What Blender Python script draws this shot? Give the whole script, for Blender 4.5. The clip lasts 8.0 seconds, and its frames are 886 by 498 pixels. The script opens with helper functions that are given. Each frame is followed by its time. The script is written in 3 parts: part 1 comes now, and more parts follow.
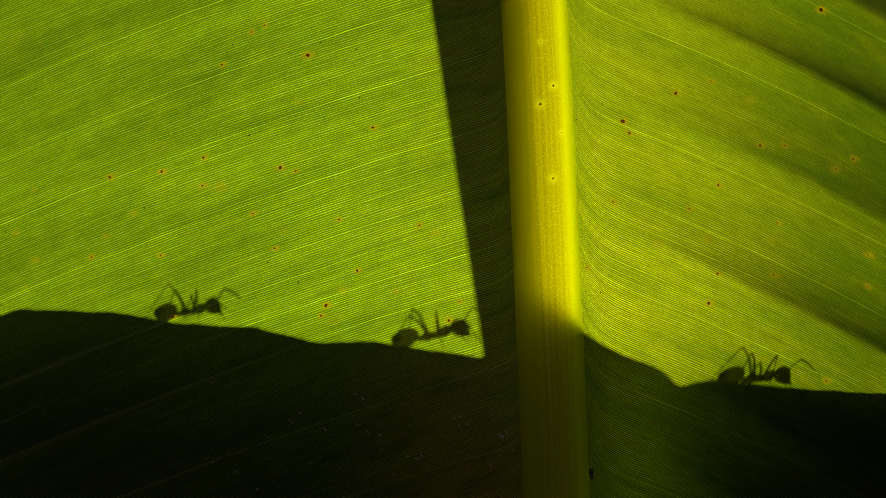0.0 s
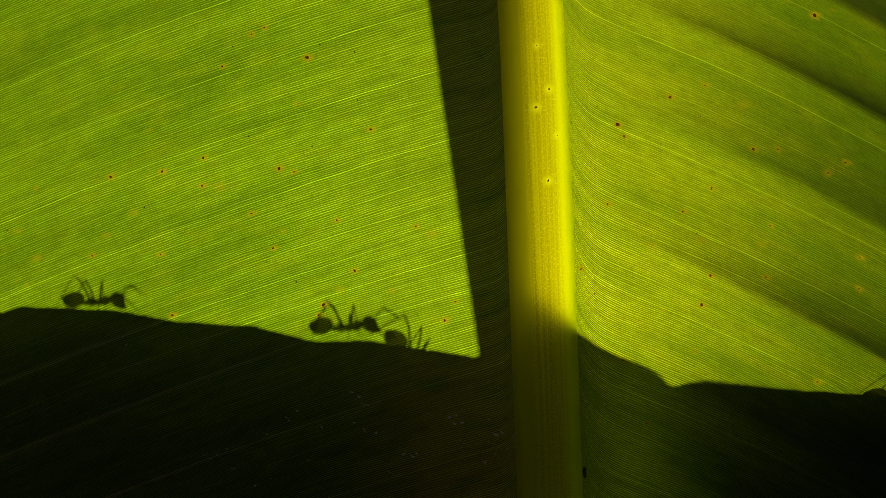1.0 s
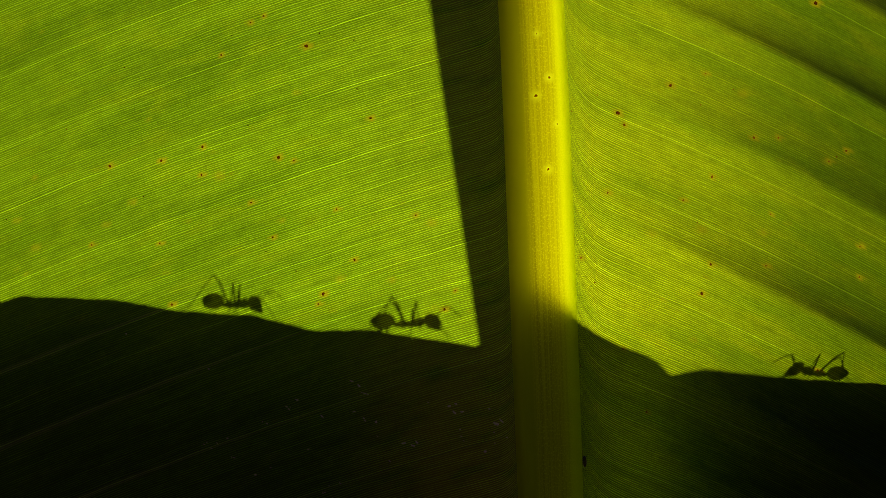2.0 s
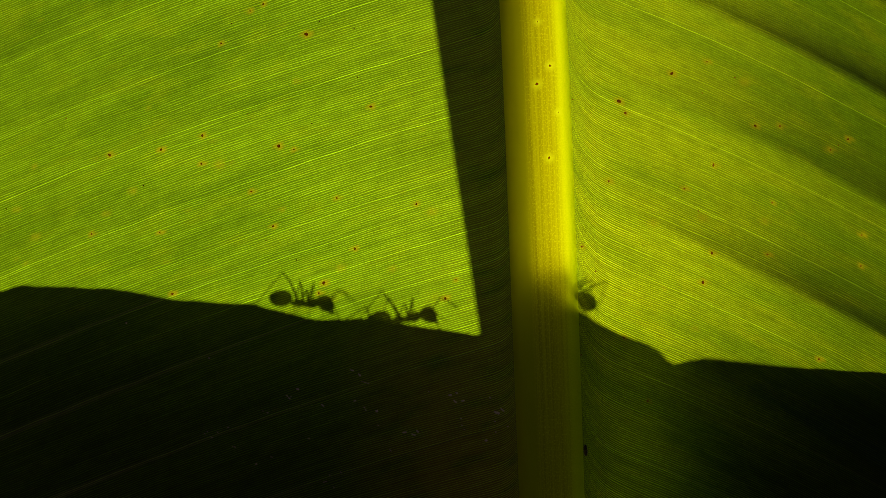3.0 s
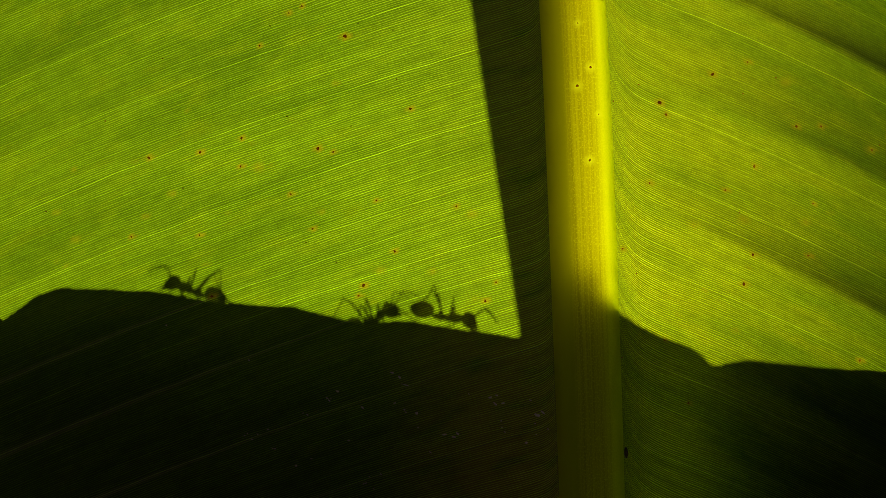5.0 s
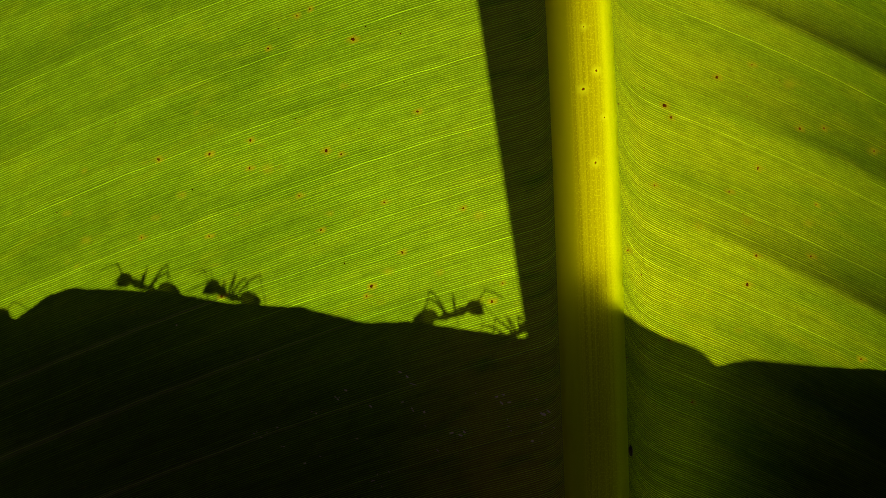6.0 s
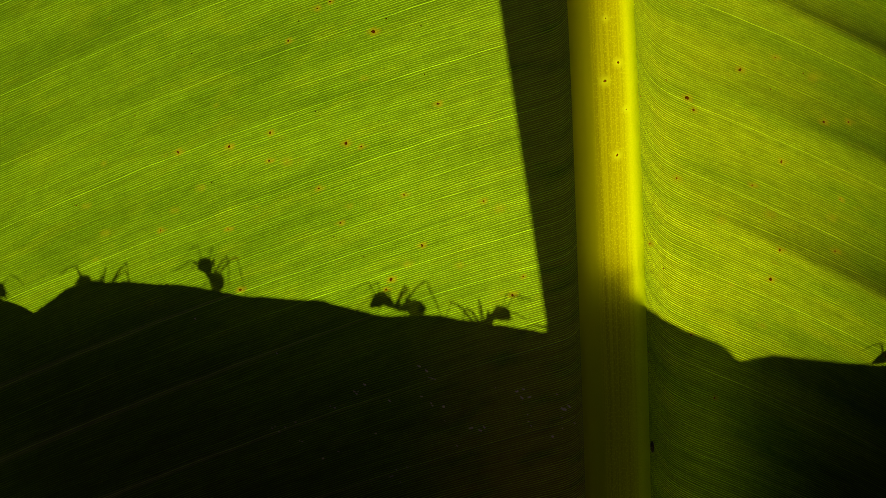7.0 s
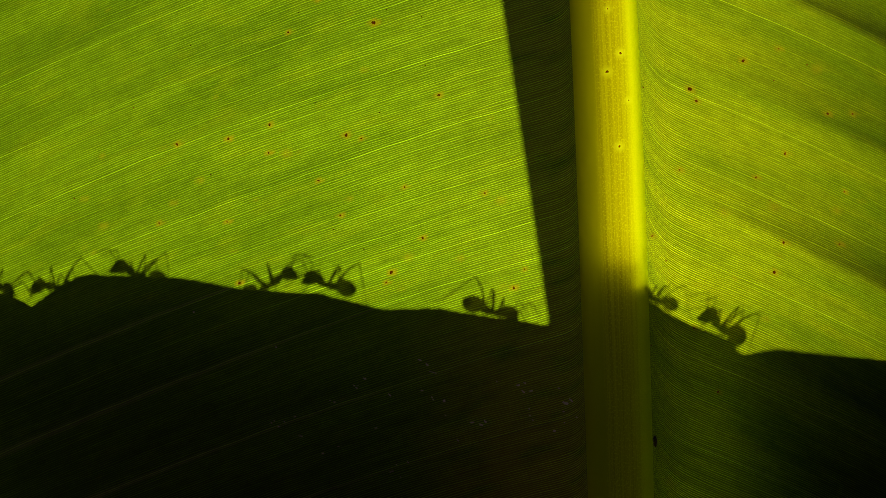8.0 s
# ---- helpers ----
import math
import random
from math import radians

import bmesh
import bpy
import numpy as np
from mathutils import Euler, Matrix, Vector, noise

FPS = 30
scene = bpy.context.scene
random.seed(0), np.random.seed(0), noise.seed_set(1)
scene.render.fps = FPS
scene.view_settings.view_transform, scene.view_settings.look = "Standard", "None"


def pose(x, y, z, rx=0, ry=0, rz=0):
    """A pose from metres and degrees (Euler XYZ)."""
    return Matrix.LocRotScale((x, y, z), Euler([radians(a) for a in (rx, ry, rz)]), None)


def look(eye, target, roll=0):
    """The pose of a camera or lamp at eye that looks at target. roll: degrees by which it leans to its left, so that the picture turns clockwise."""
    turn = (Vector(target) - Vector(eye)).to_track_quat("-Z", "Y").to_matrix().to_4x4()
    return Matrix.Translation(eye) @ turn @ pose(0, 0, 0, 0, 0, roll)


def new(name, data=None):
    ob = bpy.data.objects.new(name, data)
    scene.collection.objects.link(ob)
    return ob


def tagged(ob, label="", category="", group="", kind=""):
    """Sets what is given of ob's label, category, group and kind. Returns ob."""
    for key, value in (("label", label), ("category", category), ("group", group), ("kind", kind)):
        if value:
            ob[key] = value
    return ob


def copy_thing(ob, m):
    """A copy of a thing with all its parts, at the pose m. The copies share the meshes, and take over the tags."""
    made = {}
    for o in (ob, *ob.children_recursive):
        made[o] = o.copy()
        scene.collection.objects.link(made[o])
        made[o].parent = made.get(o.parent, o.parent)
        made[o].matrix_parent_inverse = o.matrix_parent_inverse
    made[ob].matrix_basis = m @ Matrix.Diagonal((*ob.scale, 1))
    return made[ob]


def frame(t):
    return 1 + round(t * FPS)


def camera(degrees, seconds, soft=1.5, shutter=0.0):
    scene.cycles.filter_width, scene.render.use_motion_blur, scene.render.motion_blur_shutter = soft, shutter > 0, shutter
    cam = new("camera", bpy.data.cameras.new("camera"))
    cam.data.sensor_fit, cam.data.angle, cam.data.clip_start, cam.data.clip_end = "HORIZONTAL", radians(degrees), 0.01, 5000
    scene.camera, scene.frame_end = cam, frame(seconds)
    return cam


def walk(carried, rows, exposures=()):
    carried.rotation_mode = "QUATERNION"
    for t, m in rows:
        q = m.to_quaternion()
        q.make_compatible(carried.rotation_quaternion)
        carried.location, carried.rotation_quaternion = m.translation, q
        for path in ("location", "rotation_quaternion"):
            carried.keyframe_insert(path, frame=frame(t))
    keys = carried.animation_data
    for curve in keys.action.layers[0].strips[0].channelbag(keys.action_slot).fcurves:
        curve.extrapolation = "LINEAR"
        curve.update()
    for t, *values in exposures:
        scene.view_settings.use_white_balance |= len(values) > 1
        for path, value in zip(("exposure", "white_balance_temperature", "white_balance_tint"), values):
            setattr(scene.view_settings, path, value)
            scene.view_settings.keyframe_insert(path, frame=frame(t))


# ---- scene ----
cam = camera(40.0, 8.0, soft=0.8)
PATH = [
    (0, (0.00000, -0.11677, 0.60000), (-0.0000, 1.8832, 0.6000), -0.00),
    (0.2, (0.00046, -0.11715, 0.60082), (-0.0002, 1.8828, 0.5997), 0.08),
    (0.4, (0.00103, -0.11754, 0.60081), (-0.0003, 1.8825, 0.5986), 0.15),
    (0.5, (0.00101, -0.11773, 0.60069), (-0.0006, 1.8823, 0.5980), 0.19),
    (0.6, (0.00107, -0.11784, 0.60062), (-0.0004, 1.8822, 0.5975), 0.21),
    (0.8, (0.00079, -0.11806, 0.60046), (-0.0004, 1.8819, 0.5966), 0.27),
    (1, (0.00041, -0.11828, 0.60035), (-0.0004, 1.8817, 0.5958), 0.32),
    (1.2, (0.00017, -0.11825, 0.60029), (-0.0008, 1.8817, 0.5922), 0.31),
    (2.3, (0.00054, -0.11806, 0.60033), (-0.0009, 1.8817, 0.5727), 0.25),
    (2.5, (0.00060, -0.11803, 0.59981), (-0.0009, 1.8817, 0.5686), 0.24),
    (2.7, (0.00081, -0.11795, 0.59946), (-0.0007, 1.8818, 0.5656), 0.23),
    (3, (0.00040, -0.11783, 0.60014), (-0.0010, 1.8818, 0.5625), 0.22),
    (3.3, (0.00022, -0.11762, 0.60028), (-0.0049, 1.8821, 0.5682), 0.18),
    (3.5, (-0.00019, -0.11749, 0.60007), (-0.0079, 1.8823, 0.5717), 0.15),
    (4, (-0.00156, -0.11667, 0.59948), (-0.0139, 1.8832, 0.5758), 0.12),
    (4.2, (-0.00210, -0.11680, 0.59988), (-0.0216, 1.8828, 0.5670), 0.10),
    (4.5, (-0.00168, -0.11700, 0.60106), (-0.0318, 1.8822, 0.5543), 0.07),
    (4.7, (-0.00178, -0.11727, 0.60131), (-0.0313, 1.8818, 0.5487), 0.07),
    (5.8, (-0.00238, -0.11872, 0.60347), (-0.0285, 1.8793, 0.5186), 0.05),
    (6, (-0.00277, -0.11899, 0.60373), (-0.0282, 1.8788, 0.5130), 0.05),
    (6.5, (-0.00223, -0.11891, 0.60249), (-0.0494, 1.8791, 0.5267), 0.13),
    (7, (-0.00304, -0.11825, 0.60144), (-0.0571, 1.8800, 0.5367), 0.21),
    (7.3, (-0.00345, -0.11798, 0.60167), (-0.0527, 1.8800, 0.5272), 0.18),
    (7.5, (-0.00403, -0.11780, 0.60182), (-0.0500, 1.8800, 0.5208), 0.16),
    (8, (-0.00297, -0.11727, 0.59990), (-0.0599, 1.8812, 0.5481), 0.23),
]
walk(cam, [(t, look(eye, target, roll)) for t, eye, target, roll in PATH])

# ---- light: a low sun behind the leaf, a weak sky ----
SUN_UP, SUN_SIDE = radians(32), radians(20)
SUN = Vector((math.cos(SUN_UP) * math.sin(SUN_SIDE), math.cos(SUN_UP) * math.cos(SUN_SIDE), math.sin(SUN_UP)))
sun = new("sun", bpy.data.lights.new("sun", "SUN"))
sun.data.energy, sun.data.angle, sun.data.color = 5.0, radians(0.9), (0.98, 0.96, 0.86)
sun.matrix_world = look(SUN * 20, (0, 0, 0))
world = bpy.data.worlds.new("sky")
scene.world = world
world.use_nodes = True
sky = world.node_tree.nodes.new("ShaderNodeTexSky")
sky.sky_type, sky.sun_disc, sky.sun_elevation, sky.sun_rotation = "NISHITA", False, SUN_UP, SUN_SIDE
back = world.node_tree.nodes["Background"]
world.node_tree.links.new(sky.outputs[0], back.inputs[0])
back.inputs[1].default_value = 0.05
scene.view_settings.exposure = 0.0

# ---- the leaf's chart: UNIT metres a step, across and down, as seen from 0.117 m in front ----
UNIT, MID, REACH = 0.085 / 1568, 0.60, 0.0425 / math.tan(radians(20))
FOLD, CURL, HALF = 0.14, 4.0, 58.0  # fold of the blades, curl of one, half width of the midrib


def rib_x(g):
    """The midrib's middle, across, at the step g down."""
    return 949 + g * 36 / 882 - 4.5 * np.exp(-np.maximum(g, -100) / 150)


def sheet_y(x, z):
    """Depth of the smooth leaf: folded back from the midrib, hollow from top to bottom, drooping over at the top."""
    g = 441 - (z - MID) / UNIT
    out = np.maximum(0, np.abs(x - (rib_x(g) - 784) * UNIT) - HALF * UNIT)
    fold = FOLD * out + np.where(x > (rib_x(g) - 784) * UNIT, CURL, 0) * (np.minimum(out, 0.033) ** 2 + 0.066 * np.maximum(0, out - 0.033))
    near = np.clip(g, -600, 1500)
    hollow = 0.00018 * (near - 441) ** 2 * UNIT + 0.00036 * (near - 441) * (g - near) * UNIT
    over = np.maximum(0, z - MID - 0.06) ** 2 / 0.34
    return fold + hollow - over


def on_leaf(a, g):
    """World places of steps across and down on the smooth leaf."""
    a, g = np.asarray(a, float), np.asarray(g, float)
    dx, dz = (a - 784) * UNIT, (441 - g) * UNIT
    y = np.zeros_like(dx + dz)
    for _ in range(40):
        k = 1 + np.clip(y, -0.02, 0.02) / REACH
        y = 0.5 * y + 0.5 * sheet_y(dx * k, MID + dz * k)
    return np.stack([dx * k, y, MID + dz * k], -1)


def drop(side, d):
    """How far a vein has sunk, d steps out from the midrib."""
    low = 0.275 * d + 0.00008 * d * d + 20 * (1 - np.exp(-np.maximum(d, 0) / 12))
    steep = 0.36 * d + 0.00018 * np.minimum(d, 900) * d + 60 * (1 - np.exp(-np.maximum(d, 0) / 20))
    return np.where(side < 0, low, steep)


FOLDS_LEFT = [-3600, -760, -600, -430, -330, -171, -45, 68, 197, 346, 474, 621, 800, 1000, 3600]
FOLDS_RIGHT = [-3600, -700, -286, -113, 84, 320, 560, 800, 1050, 3600]


def pleat(side, d, v):
    """Depth of the slanting pleats along the veins, growing towards the margin."""
    out = np.zeros(np.broadcast(d, v).shape)
    for s, marks, most, start, full in ((-1, FOLDS_LEFT, 0.20, 60, 500), (1, FOLDS_RIGHT, 1.65, 70, 480)):
        y = 0
        for shift in (-8, -4, 0, 4, 8):
            w = v + shift
            k = np.clip(np.searchsorted(marks, w) - 1, 0, len(marks) - 2)
            m0, m1 = np.array(marks)[k], np.array(marks)[k + 1]
            tau, length = np.clip((w - m0) / (m1 - m0), 0, 1), np.minimum(m1 - m0, 300)
            y = y + 0.05 * most * length * UNIT * (tau - tau ** np.where(m1 == 84, 2.3, np.where(m1 == 320, 4.0, np.where(m1 == -113, 5.2, 4.0))))
        out = np.where(np.sign(side) == s, y * np.clip((d - start) / full, 0, 1.15), out)
    return out


def deeper(p, by):
    """Places pushed back along their lines of sight."""
    eye = np.array([0, -REACH, MID])
    return eye + (p - eye) * (1 + by / (p[..., 1] + REACH))[..., None]


def on_pleats(a, g):
    """World places of steps across and down on the pleated leaf."""
    a, g = np.asarray(a, float), np.asarray(g, float)
    side = np.sign(a - rib_x(g))
    d = np.maximum(0, np.abs(a - rib_x(g)) - HALF)
    return deeper(on_leaf(a, g), pleat(side, d, g - drop(side, d)))


# ---- materials ----
def material(name):
    m = bpy.data.materials.new(name)
    m.use_nodes = True
    m.node_tree.nodes.clear()
    return m, m.node_tree


def put(nt, kind, ins=(), **settings):
    """A node; ins: pairs of socket and value or other node's output."""
    n = nt.nodes.new(kind)
    for key, value in settings.items():
        setattr(n, key, value)
    for socket, value in ins:
        if isinstance(value, bpy.types.NodeSocket):
            nt.links.new(value, n.inputs[socket])
        else:
            n.inputs[socket].default_value = value
    return n


def calc(nt, op, a, b=0.0, c=0.0):
    return put(nt, "ShaderNodeMath", [(0, a), (1, b), (2, c)], operation=op).outputs[0]


def ramp(nt, x, lo, hi, to_lo=0.0, to_hi=1.0):
    return put(nt, "ShaderNodeMapRange", [(0, x), (1, lo), (2, hi), (3, to_lo), (4, to_hi)], interpolation_type="SMOOTHSTEP").outputs[0]


def mix(nt, f, a, b, blend="MIX"):
    n = put(nt, "ShaderNodeMix", [(0, f), (6, a), (7, b)], data_type="RGBA", blend_type=blend)
    return n.outputs[2]


def noise_at(nt, vec, scale, detail=2.0, rough=0.5):
    return put(nt, "ShaderNodeTexNoise", [("Vector", vec), ("Scale", scale), ("Detail", detail), ("Roughness", rough)]).outputs[0]


MAINS_LEFT, MAINS_RIGHT = (-330, -171, -45, 68, 197, 346, 407, 474, 621, 770), (-240, -60, 130, 255, 420, 600, 760)
VEIN = 3.9  # steps from vein to vein


def leaf_material(name, thin, deep, pale, front, dim=1.0, bold=1.0, near=1.0, far=1.0, green=0.0, warm_lift=0.0, reach=580.0, lo=0.58, hi=1.25, dashes=0.82, mains=()):
    """A blade that lets light through: fine parallel veins along v, mottled flesh between them."""
    m, nt = material(name)
    uv = put(nt, "ShaderNodeUVMap", uv_map="UVMap").outputs[0]
    xyz = put(nt, "ShaderNodeSeparateXYZ", [(0, uv)])
    d, v = xyz.outputs[0], xyz.outputs[1]
    stray = noise_at(nt, put(nt, "ShaderNodeCombineXYZ", [(0, calc(nt, "MULTIPLY", d, 0.004)), (1, calc(nt, "MULTIPLY", v, 0.085)), (2, 31.0)]).outputs[0], 1.0, 1.0)
    p = calc(nt, "DIVIDE", calc(nt, "MULTIPLY_ADD", stray, 3.2, v), VEIN)
    row = calc(nt, "FLOOR", p)
    luck = noise_at(nt, put(nt, "ShaderNodeCombineXYZ", [(0, calc(nt, "MULTIPLY", d, 0.007)), (1, calc(nt, "MULTIPLY", row, 3.7))]).outputs[0], 1.0, 1.0)
    tri = calc(nt, "SUBTRACT", 1.0, calc(nt, "ABSOLUTE", calc(nt, "SUBTRACT", calc(nt, "MULTIPLY", calc(nt, "SUBTRACT", p, row), 2.0), 1.0)))
    line = ramp(nt, tri, 0.48, 1.0)
    ridge = put(nt, "ShaderNodeAttribute", attribute_name="ridge").outputs[2]
    # single veins that stand out: the main ones, and some slighter ones here and there
    bold_rows = ramp(nt, put(nt, "ShaderNodeTexWhiteNoise", [("W", row)], noise_dimensions="1D").outputs[0], 0.90, 0.93, 0.0, 0.32)
    for place in mains:
        bold_rows = calc(nt, "MAXIMUM", bold_rows, calc(nt, "COMPARE", row, math.floor((place + 1.6) / VEIN), 0.5))
    main = calc(nt, "MULTIPLY", bold_rows, line)
    broad = noise_at(nt, put(nt, "ShaderNodeCombineXYZ", [(0, calc(nt, "MULTIPLY", d, 0.0025)), (1, calc(nt, "MULTIPLY", v, 0.012))]).outputs[0], 1.0, 2.0)
    patch = noise_at(nt, put(nt, "ShaderNodeCombineXYZ", [(0, calc(nt, "MULTIPLY", d, 0.012)), (1, calc(nt, "MULTIPLY", v, 0.03)), (2, 7.0)]).outputs[0], 1.0, 3.0)
    grain = noise_at(nt, put(nt, "ShaderNodeCombineXYZ", [(0, calc(nt, "MULTIPLY", d, 0.17)), (1, calc(nt, "MULTIPLY", v, 0.24)), (2, 3.0)]).outputs[0], 1.0, 2.0, 0.6)
    flesh = mix(nt, ramp(nt, broad, 0.3, 0.7), thin, deep)
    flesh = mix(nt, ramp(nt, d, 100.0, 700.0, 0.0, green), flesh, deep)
    flesh = mix(nt, ramp(nt, patch, 0.45, 0.75, 0.0, 0.45), flesh, pale)
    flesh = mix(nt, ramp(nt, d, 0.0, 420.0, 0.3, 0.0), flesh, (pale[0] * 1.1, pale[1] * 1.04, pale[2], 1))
    crisp = calc(nt, "MULTIPLY", ramp(nt, d, 250.0, 950.0, 1.0, 0.85), ramp(nt, v, -300.0, 500.0, lo * bold, hi * bold))
    crisp = calc(nt, "MULTIPLY", crisp, ramp(nt, d, 10.0, 140.0, 1.4, 1.0))
    dash = noise_at(nt, put(nt, "ShaderNodeCombineXYZ", [(0, calc(nt, "MULTIPLY", d, 0.045)), (1, calc(nt, "MULTIPLY", v, 0.42)), (2, 17.0)]).outputs[0], 1.0, 1.0)
    cloud = noise_at(nt, put(nt, "ShaderNodeCombineXYZ", [(0, calc(nt, "MULTIPLY", d, 0.035)), (1, calc(nt, "MULTIPLY", v, 0.05)), (2, 23.0)]).outputs[0], 1.0, 2.0)
    rib = calc(nt, "MULTIPLY", calc(nt, "MULTIPLY", line, crisp), ramp(nt, luck, 0.25, 0.75, 0.65, 1.35))
    level = calc(nt, "MULTIPLY", ramp(nt, grain, 0.25, 0.75, 0.88, 1.11), calc(nt, "MULTIPLY_ADD", rib, 1.12, calc(nt, "MULTIPLY_ADD", crisp, -0.24, 0.96)))
    level = calc(nt, "MULTIPLY", level, calc(nt, "MULTIPLY", ramp(nt, dash, 0.55, 0.78, 1.0, dashes), ramp(nt, cloud, 0.25, 0.75, 0.91, 1.09)))
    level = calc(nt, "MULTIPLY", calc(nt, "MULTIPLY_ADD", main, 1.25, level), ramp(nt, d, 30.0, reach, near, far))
    halo = put(nt, "ShaderNodeAttribute", attribute_name="halo").outputs[2]
    through_colour = mix(nt, 1.0, flesh, put(nt, "ShaderNodeCombineXYZ", [(0, level), (1, level), (2, level)]).outputs[0], "MULTIPLY")
    through_colour = mix(nt, ramp(nt, d, -9.0, 3.0, 0.7, 0.0), through_colour, (0.92 * dim, 1.0 * dim, 0.006 * dim, 1))
    through_colour = mix(nt, halo, through_colour, (0.62 * dim, 0.42 * dim, 0.004 * dim, 1))
    relief = calc(nt, "ADD", calc(nt, "MULTIPLY", line, 0.6), calc(nt, "MULTIPLY", grain, 0.5))
    bump = put(nt, "ShaderNodeBump", [("Height", relief), ("Distance", 0.00003), ("Strength", 0.5)]).outputs[0]
    dust = noise_at(nt, put(nt, "ShaderNodeCombineXYZ", [(0, calc(nt, "MULTIPLY", d, 0.035)), (1, calc(nt, "MULTIPLY", v, 0.09)), (2, 11.0)]).outputs[0], 1.0, 4.0, 0.7)
    skin = mix(nt, ramp(nt, dust, 0.60, 0.85), front, (0.16, 0.13, 0.07, 1))
    # warm front light in the shaded band, painted as browner skin and paler veins
    skin = mix(nt, calc(nt, "MULTIPLY", ramp(nt, d, 90.0, 360.0, warm_lift, 0.0), ramp(nt, patch, 0.22, 0.52)), skin, (0.40, 0.17, 0.035, 1))
    skin = mix(nt, calc(nt, "MULTIPLY", line, ramp(nt, d, 60.0, 420.0, 0.35, 0.0)), skin, (0.30, 0.24, 0.05, 1))
    skin = mix(nt, ramp(nt, ridge, 0.35, 1.0), skin, (0.21, 0.13, 0.065, 1))
    top = put(nt, "ShaderNodeBsdfPrincipled", [("Base Color", skin), ("Roughness", 0.55), ("Specular IOR Level", 0.12)])
    glow = put(nt, "ShaderNodeBsdfTranslucent", [("Color", through_colour), ("Normal", bump)])
    both = put(nt, "ShaderNodeMixShader", [(0, 0.6), (1, top.outputs[0]), (2, glow.outputs[0])])
    put(nt, "ShaderNodeOutputMaterial", [(0, both.outputs[0])])
    return m


def rib_material():
    """Juicy yellow-green midrib: thick golden core with fibres and pale grains, thin clear margins, duller on the
    shaded left.
    """
    m, nt = material("midrib_flesh")
    uv = put(nt, "ShaderNodeUVMap", uv_map="UVMap").outputs[0]
    xyz = put(nt, "ShaderNodeSeparateXYZ", [(0, uv)])
    a, v = xyz.outputs[0], xyz.outputs[1]
    fibre = noise_at(nt, put(nt, "ShaderNodeCombineXYZ", [(0, calc(nt, "MULTIPLY", a, 0.22)), (1, calc(nt, "MULTIPLY", v, 0.0012))]).outputs[0], 1.0, 3.0, 0.7)
    grains = noise_at(nt, put(nt, "ShaderNodeCombineXYZ", [(0, calc(nt, "MULTIPLY", a, 0.40)), (1, calc(nt, "MULTIPLY", v, 0.30)), (2, 5.0)]).outputs[0], 1.0, 1.0, 0.5)
    core = calc(nt, "MULTIPLY", ramp(nt, a, -30.0, -14.0), ramp(nt, a, 47.0, 20.0))
    gold = mix(nt, ramp(nt, fibre, 0.35, 0.65), (0.60, 0.53, 0.006, 1), (0.86, 0.80, 0.010, 1))
    gold = mix(nt, ramp(nt, grains, 0.48, 0.70, 0.0, 0.8), gold, (1.0, 0.97, 0.04, 1))
    # left margin coloured duller and right brighter, as shade and sun fall on them
    clear = mix(nt, ramp(nt, a, -20.0, 20.0), mix(nt, ramp(nt, a, -22.0, -58.0), (0.76, 0.72, 0.006, 1), (0.92, 0.86, 0.006, 1)), mix(nt, ramp(nt, grains, 0.36, 0.60), (0.94, 0.96, 0.010, 1), (1.0, 1.0, 0.04, 1)))
    colour = mix(nt, core, clear, gold)
    halo = put(nt, "ShaderNodeAttribute", attribute_name="halo").outputs[2]
    colour = mix(nt, halo, colour, (1.0, 1.0, 0.10, 1))
    bump = put(nt, "ShaderNodeBump", [("Height", fibre), ("Distance", 0.00008), ("Strength", 0.5)]).outputs[0]
    top = put(nt, "ShaderNodeBsdfPrincipled", [("Base Color", (0.64, 0.45, 0.04, 1)), ("Roughness", 0.5), ("Specular IOR Level", 0.15), ("Normal", bump)])
    glow = put(nt, "ShaderNodeBsdfTranslucent", [("Color", colour)])
    both = put(nt, "ShaderNodeMixShader", [(0, calc(nt, "MAXIMUM", calc(nt, "MAXIMUM", ramp(nt, core, 0.0, 1.0, 0.93, 0.82), halo), ramp(nt, v, 4000.0, 5000.0, 0.0, 0.98))), (1, top.outputs[0]), (2, glow.outputs[0])])
    put(nt, "ShaderNodeOutputMaterial", [(0, both.outputs[0])])
    return m


def scab_material():
    """A thin red-brown lesion through which a little light still comes."""
    m, nt = material("scar_crust")
    at = put(nt, "ShaderNodeTexCoord").outputs[3]
    spot = noise_at(nt, at, 9000.0, 3.0, 0.6)
    colour = mix(nt, ramp(nt, spot, 0.35, 0.65), (0.06, 0.008, 0.002, 1), (0.42, 0.10, 0.010, 1))
    top = put(nt, "ShaderNodeBsdfPrincipled", [("Base Color", (0.05, 0.018, 0.008, 1)), ("Roughness", 0.8)])
    glow = put(nt, "ShaderNodeBsdfTranslucent", [("Color", colour)])
    both = put(nt, "ShaderNodeMixShader", [(0, 0.7), (1, top.outputs[0]), (2, glow.outputs[0])])
    put(nt, "ShaderNodeOutputMaterial", [(0, both.outputs[0])])
    return m


